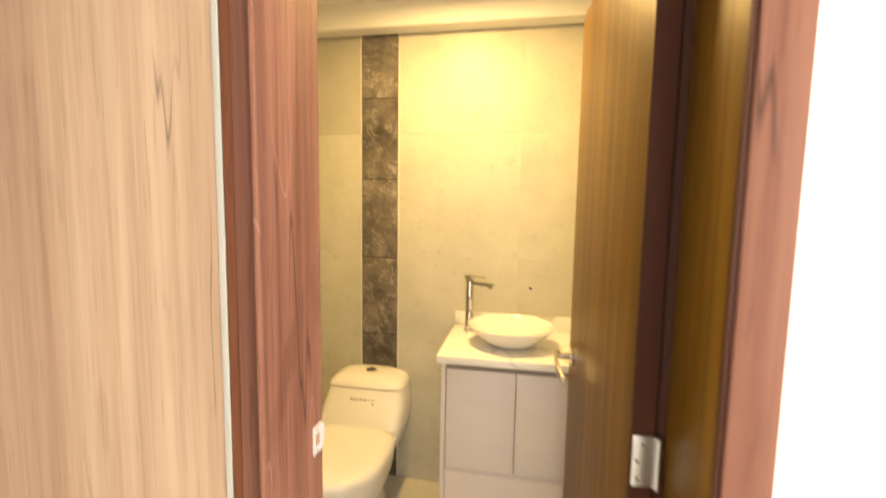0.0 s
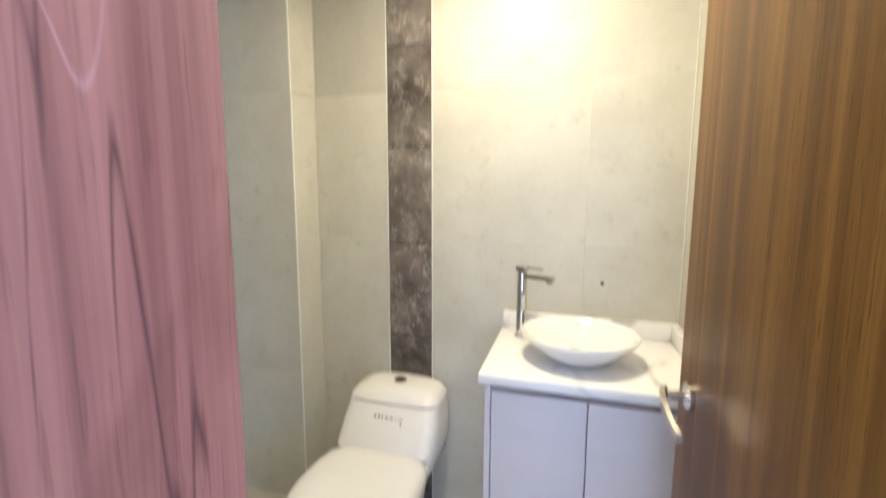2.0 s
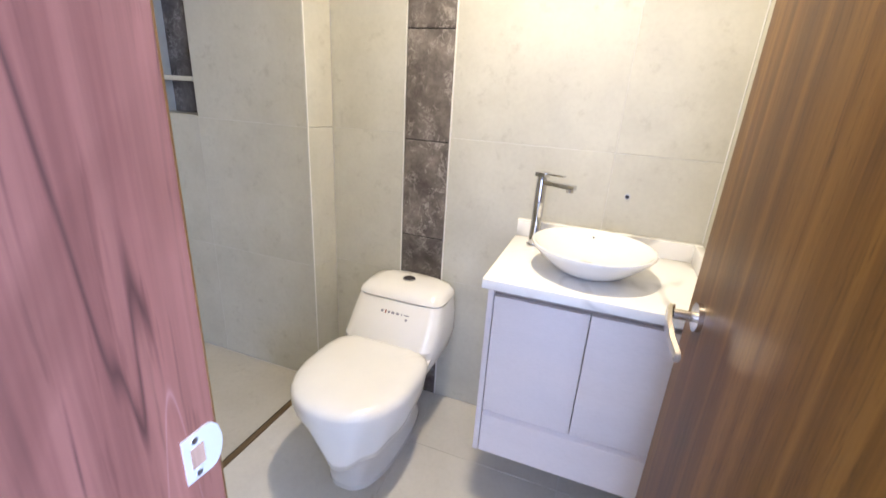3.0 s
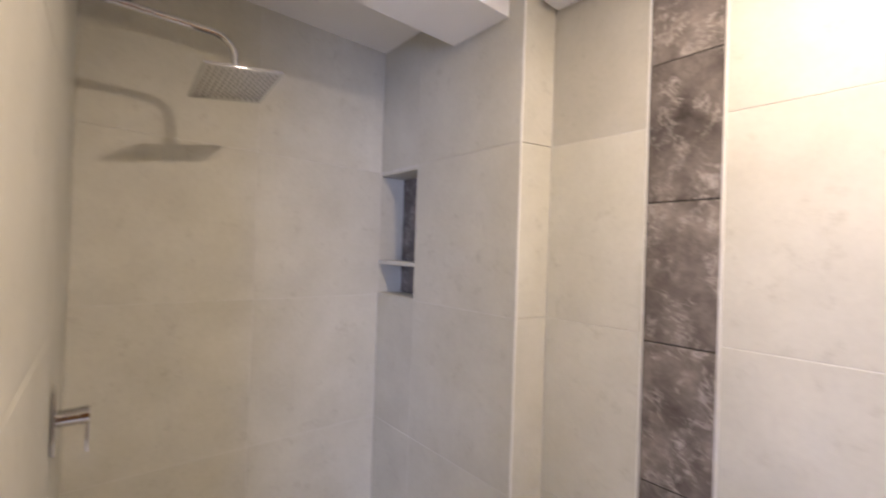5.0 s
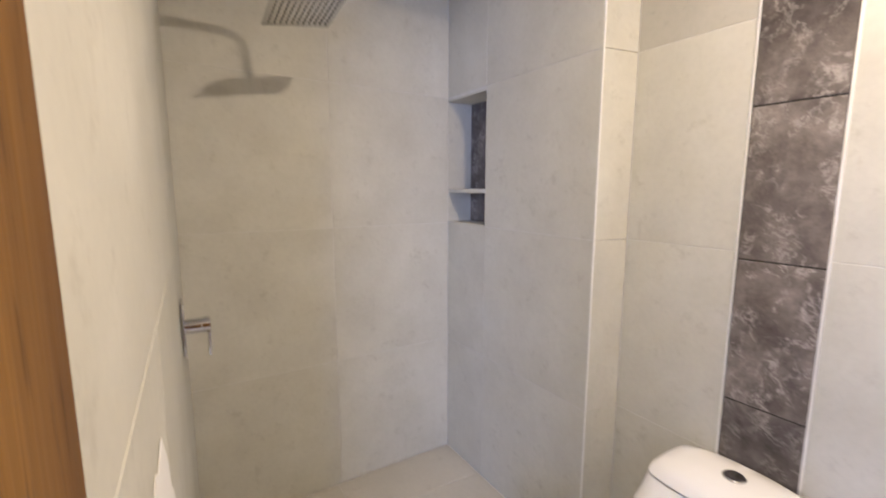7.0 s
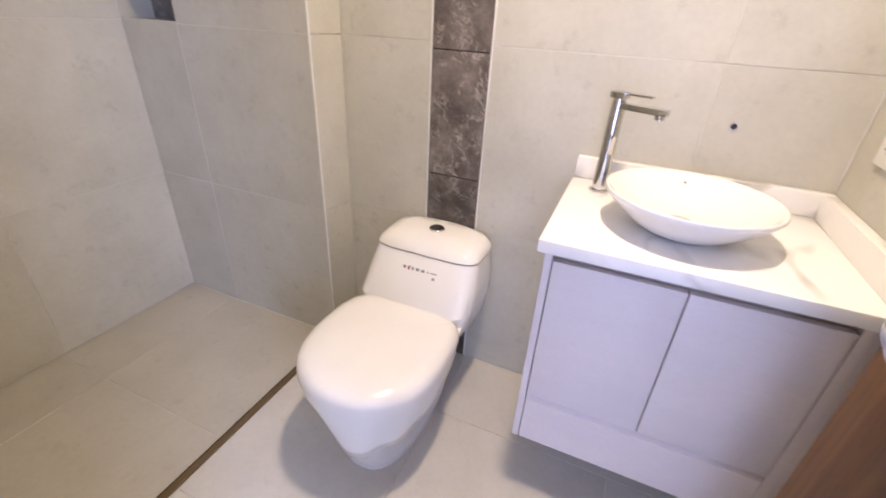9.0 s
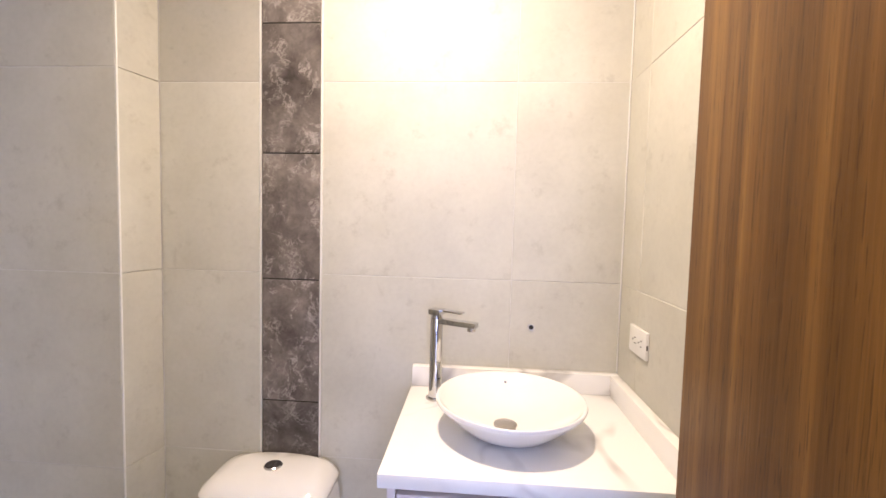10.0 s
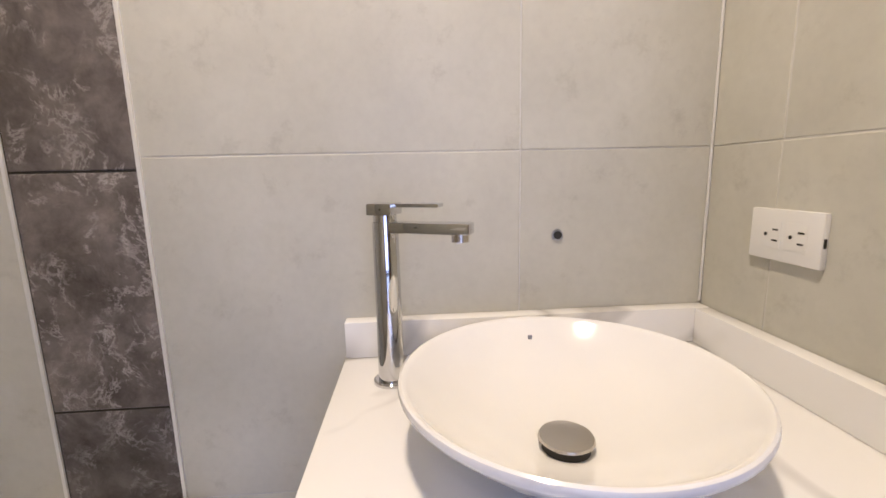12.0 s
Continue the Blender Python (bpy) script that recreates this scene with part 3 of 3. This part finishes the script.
head = part("head", at_head(box(SX - 0.115, SX + 0.115, -1.032, -0.818, 1.920, 1.928, 0.0015)), CHROME, shower, "thin square chrome head with nozzle rows")
part("swivel", at_shower(rod([(SX, -0.925, 1.914), (SX, -0.925, 1.958)], 0.015, 20)), CHROME, shower)
for i in range(11):
    y = -1.015 + 0.018 * i
    bm = box(SX - 0.098, SX + 0.098, y - 0.0008, y + 0.0008, 1.9192, 1.9203)
    for k in range(10):
        box(SX - 0.094 + 0.0208 * k, SX - 0.090 + 0.0208 * k, y - 0.0022, y + 0.0022, 1.9172, 1.9202, bm=bm)
    part("nozzle_strip", at_head(bm), DARK_STEEL, head, smooth=False)

valve = thing("shower_valve", "chrome shower mixer with lever on tiled wall", "shower valve", at=(SX, wall_y, 0.98))
part("plate", box(-0.045, 0.045, 0.001, 0.009, -0.075, 0.075, 0.003), CHROME, valve)
part("spindle", rod([(0, 0.009, 0), (0, 0.05, 0)], 0.021, 24), CHROME, valve)
bm = rod([(0, 0.051, 0), (0, 0.072, 0)], 0.0225, 24)
box(-0.006, 0.006, 0.064, 0.071, -0.092, -0.005, 0.002, bm=bm)
part("handle", bm, CHROME, valve)

# torn scrap of white paper stuck to the tiles by the doorway
scrap = thing("paper_scrap", "torn white paper scrap stuck to wall tiles", "paper", at=(0.03, -1.3247, 1.0))
q = [(-0.007, 0.102), (-0.055, 0.050), (-0.078, -0.003), (-0.100, -0.020), (-0.145, -0.084), (-0.150, -0.130), (0.060, -0.140), (0.085, 0.020), (0.082, 0.070), (0.108, 0.098), (0.074, 0.108), (0.050, 0.095)]
part("sheet", rings_mesh([[(x, y - x * 0.0263, z) for x, z in q] for y in (0.0, 0.0008)]), PAPER, scrap, smooth=False)

# ---- ceiling fittings ----
light = thing("downlight", "round white ceiling downlight, switched on", "ceiling light", at=(LIGHT.x, LIGHT.y, CEIL - 0.001))
part("rim", lathe([(0.084, -0.001), (0.098, -0.001), (0.100, -0.006), (0.094, -0.012), (0.084, -0.012), (0.084, -0.001)], n=48, cap=False), PLASTIC, light)
part("diffuser", lathe([(0.001, -0.004), (0.0835, -0.004), (0.0835, -0.011), (0.070, -0.0145), (0.040, -0.0165), (0.001, -0.017)], n=48), GLOW, light, "glowing warm white diffuser")
vent = thing("ceiling_vent", "small round white ceiling vent grille", "vent", at=(0.667, -0.268, CEIL - 0.001))
part("frame", lathe([(0.036, 0), (0.050, 0), (0.051, -0.003), (0.047, -0.007), (0.037, -0.006), (0.036, 0)], n=40, cap=False), PLASTIC, vent)
part("backing", lathe([(0.001, -0.001), (0.037, -0.001), (0.037, -0.002), (0.001, -0.002)], n=32), SHADOW_RAIL, vent)
for i in range(9):
    x = -0.032 + 0.008 * i
    half = math.sqrt(0.037 ** 2 - x * x)
    part("slat", box(x - 0.0022, x + 0.0022, -half, half, -0.006, -0.0022), PLASTIC, vent)

# ---- outlet and pipe stub ----
outlet = thing("wall_outlet", "white plastic double wall outlet plate", "outlet", at=(RIGHT, -0.168, 1.070))
part("plate", box(-0.0095, -0.0003, -0.057, 0.057, -0.036, 0.036, 0.003), PLASTIC, outlet)
for y in (0.020, -0.020):
    sock = part("socket", box(-0.0101, -0.0094, y - 0.016, y + 0.016, -0.019, 0.019, 0.0003), PLASTIC, outlet)
    for dz in (0.0075, -0.0075):
        part("slot", box(-0.0106, -0.0098, y - 0.012, y - 0.003, dz - 0.0011, dz + 0.0011), DARK, sock)
    part("slot", rod([(-0.0098, y + 0.008, 0), (-0.0106, y + 0.008, 0)], 0.0027), DARK, sock)
part("side_notch", box(-0.0075, -0.004, -0.0576, -0.0568, -0.008, 0.004), DARK, outlet)
stub = thing("pipe_hole", "small dark pipe hole in tiled wall", "pipe hole", at=(0.863, 0, 1.057))
part("ring", rod([(0, -0.0004, 0), (0, -0.0035, 0)], 0.0098, 20), STEEL, stub)
part("opening", rod([(0, -0.0034, 0), (0, -0.0042, 0)], 0.0072, 16), DARK, stub)

# ---- shower threshold ----
thr = thing("shower_threshold", "thin bronze metal profile along shower floor edge", "threshold", at=(-0.37, -0.7, 0))
part("profile", box(-0.011, 0.011, -0.615, 0.560, -0.001, 0.006, 0.001), BRONZE, thr)
part("gap", box(-0.019, -0.0112, -0.615, 0.560, -0.001, 0.0012), DARK, thr, smooth=False)

# ---- tiles, last ----
tile_cache = {}


def tile_mesh(w, h, mat):
    """One tile: front at y = 0, body behind, soft front edges."""
    key = (round(w, 4), round(h, 4), mat.name)
    if key not in tile_cache:
        e, d = 0.0012, 0.008
        r = [[(0, d, 0), (w, d, 0), (w, d, h), (0, d, h)], [(0, e, 0), (w, e, 0), (w, e, h), (0, e, h)], [(e, 0, e), (w - e, 0, e), (w - e, 0, h - e), (e, 0, h - e)]]
        tile_cache[key] = mesh_of(rings_mesh(r), mat, False)
    return tile_cache[key]


def lay(parent, origin, u, us, zs, mat, gap=0.0018, skip=()):
    """Tiles on an upright wall: from origin along u, between the cuts us and zs; odd materials by (column, row) in skip."""
    u = Vector(u).normalized()
    w = Vector((0, 0, 1)).cross(u)
    special = dict(skip)
    for i, (a, c) in enumerate(zip(us, us[1:])):
        for j, (z0, z1) in enumerate(zip(zs, zs[1:])):
            m = special.get((i, j), mat)
            if m is None:
                continue
            ob = new("tile", tile_mesh(c - a - gap, z1 - z0 - gap, m))
            p = Vector(origin) + u * (a + gap / 2) + Vector((0, 0, z0 + gap / 2)) + w * (0.0004 * math.sin(7 * i + 3 * j + a * 5))
            ob.matrix_world = Matrix(((u.x, w.x, 0, p.x), (u.y, w.y, 0, p.y), (0, 0, 1, p.z), (0, 0, 0, 1)))
            ob.parent = parent


ROWS_Z = [0.0, 0.6, 1.2, 1.8, 2.4]
lay(wall_back, (-0.338, 0, 0), (1, 0, 0), [0, 0.333], ROWS_Z, TILE, skip={(0, 3): TILE_GREY}.items())
part("stripe_backing", box(0.0, 0.192, 0.0004, 0.0011, 0, 2.28), DARK, wall_back, smooth=False)
lay(wall_back, (0, -0.001, 0), (1, 0, 0), [0.0, 0.192], [0.0, 0.38, 0.78, 1.18, 1.58, 1.98, 2.38], STONE, 0.004)
lay(wall_back, (0, 0, 0), (1, 0, 0), [0.197, 0.798, RIGHT - 0.002], ROWS_Z, TILE)
tagged(part("trim", box(RIGHT - 0.0045, RIGHT - 0.0005, -0.0045, -0.0005, 0.93, 2.28, 0.0015), PLASTIC), "white sealant line in the tiled corner", "trim", kind="structure")
for x in (-0.003, 0.1945):
    tagged(part("trim", box(x - 0.003, x + 0.003, -0.0035, 0.006, 0, 2.28, 0.001), TRIM_METAL), "slim metal edge trim beside dark tiles", "trim", kind="structure")
col_u = Vector((0.027, 0.137, 0))
lay(wall_niche, (-0.365, SHOWER_Y, 0), col_u, [0.003, col_u.length - 0.001], ROWS_Z, TILE)
tagged(part("trim", box(-0.3670, -0.3635, SHOWER_Y - 0.0008, SHOWER_Y + 0.005, 0, CEIL, 0.001), PLASTIC), "pale edge trim on tiled corner", "trim", kind="structure")
lay(wall_niche, (LEFT, SHOWER_Y, 0), (1, 0, 0), [0.0, 0.300, 0.8815], ROWS_Z, TILE, skip={(0, 2): None}.items())
# niche lining
lay(wall_niche, (LEFT, 0.0, 0), (1, 0, 0), [0.0, 0.300], [1.2, 1.79], STONE)
part("niche_cheek", box(-0.954, -0.9485, SHOWER_Y + 0.003, 0, 1.2, 1.787), TILE, wall_niche, smooth=False)
part("niche_sill", box(LEFT + 0.001, -0.955, SHOWER_Y + 0.002, 0, 1.197, 1.206), TILE, wall_niche, smooth=False)
part("niche_head", box(LEFT + 0.001, -0.955, SHOWER_Y + 0.002, 0, 1.782, 1.790), TILE, wall_niche, smooth=False)
part("niche_shelf", box(LEFT + 0.001, -0.955, SHOWER_Y + 0.001, 0, 1.348, 1.367, 0.001), TILE, wall_niche, smooth=False)
lay(wall_left, (LEFT, -1.325, 0), (0, 1, 0), [0.0, 0.602, 1.188], ROWS_Z, TILE)
part("niche_side", box(LEFT - 0.004, LEFT, SHOWER_Y + 0.002, 0, 1.2, 1.79), TILE, wall_left, smooth=False)
lay(wall_right, (RIGHT, 0, 0), (0, -1, 0), [0.003, 0.141, 0.741, 1.341], ROWS_Z, TILE)
along = NEAR_B - NEAR_A
lay(wall_door, NEAR_A, along, [0.0, 0.42, 1.02, along.length - 0.001], ROWS_Z, TILE)


def lay_floor(xs, ys, z, mat=FLOOR_TILE):
    for x0, x1 in zip(xs, xs[1:]):
        for y0, y1 in zip(ys, ys[1:]):
            ob = new("tile", tile_mesh(x1 - x0 - 0.002, y1 - y0 - 0.002, mat))
            ob.matrix_world = Matrix(((1, 0, 0, x0 + 0.001), (0, 0, 1, y0 + 0.001), (0, -1, 0, z), (0, 0, 0, 1)))
            ob.parent = floor


lay_floor([-0.36, 0.21, 0.81, 1.129], [-1.52, -0.92, -0.32, 0.0], 0.0)
lay_floor([-1.25, -0.98, -0.389], [-1.30, -0.74, -0.139], -0.001, SHOWER_TILE)
lay_floor([-1.5 + 0.6 * i for i in range(8)], [-4.5 + 0.6 * i for i in range(5)] + [-1.52], 0.0)
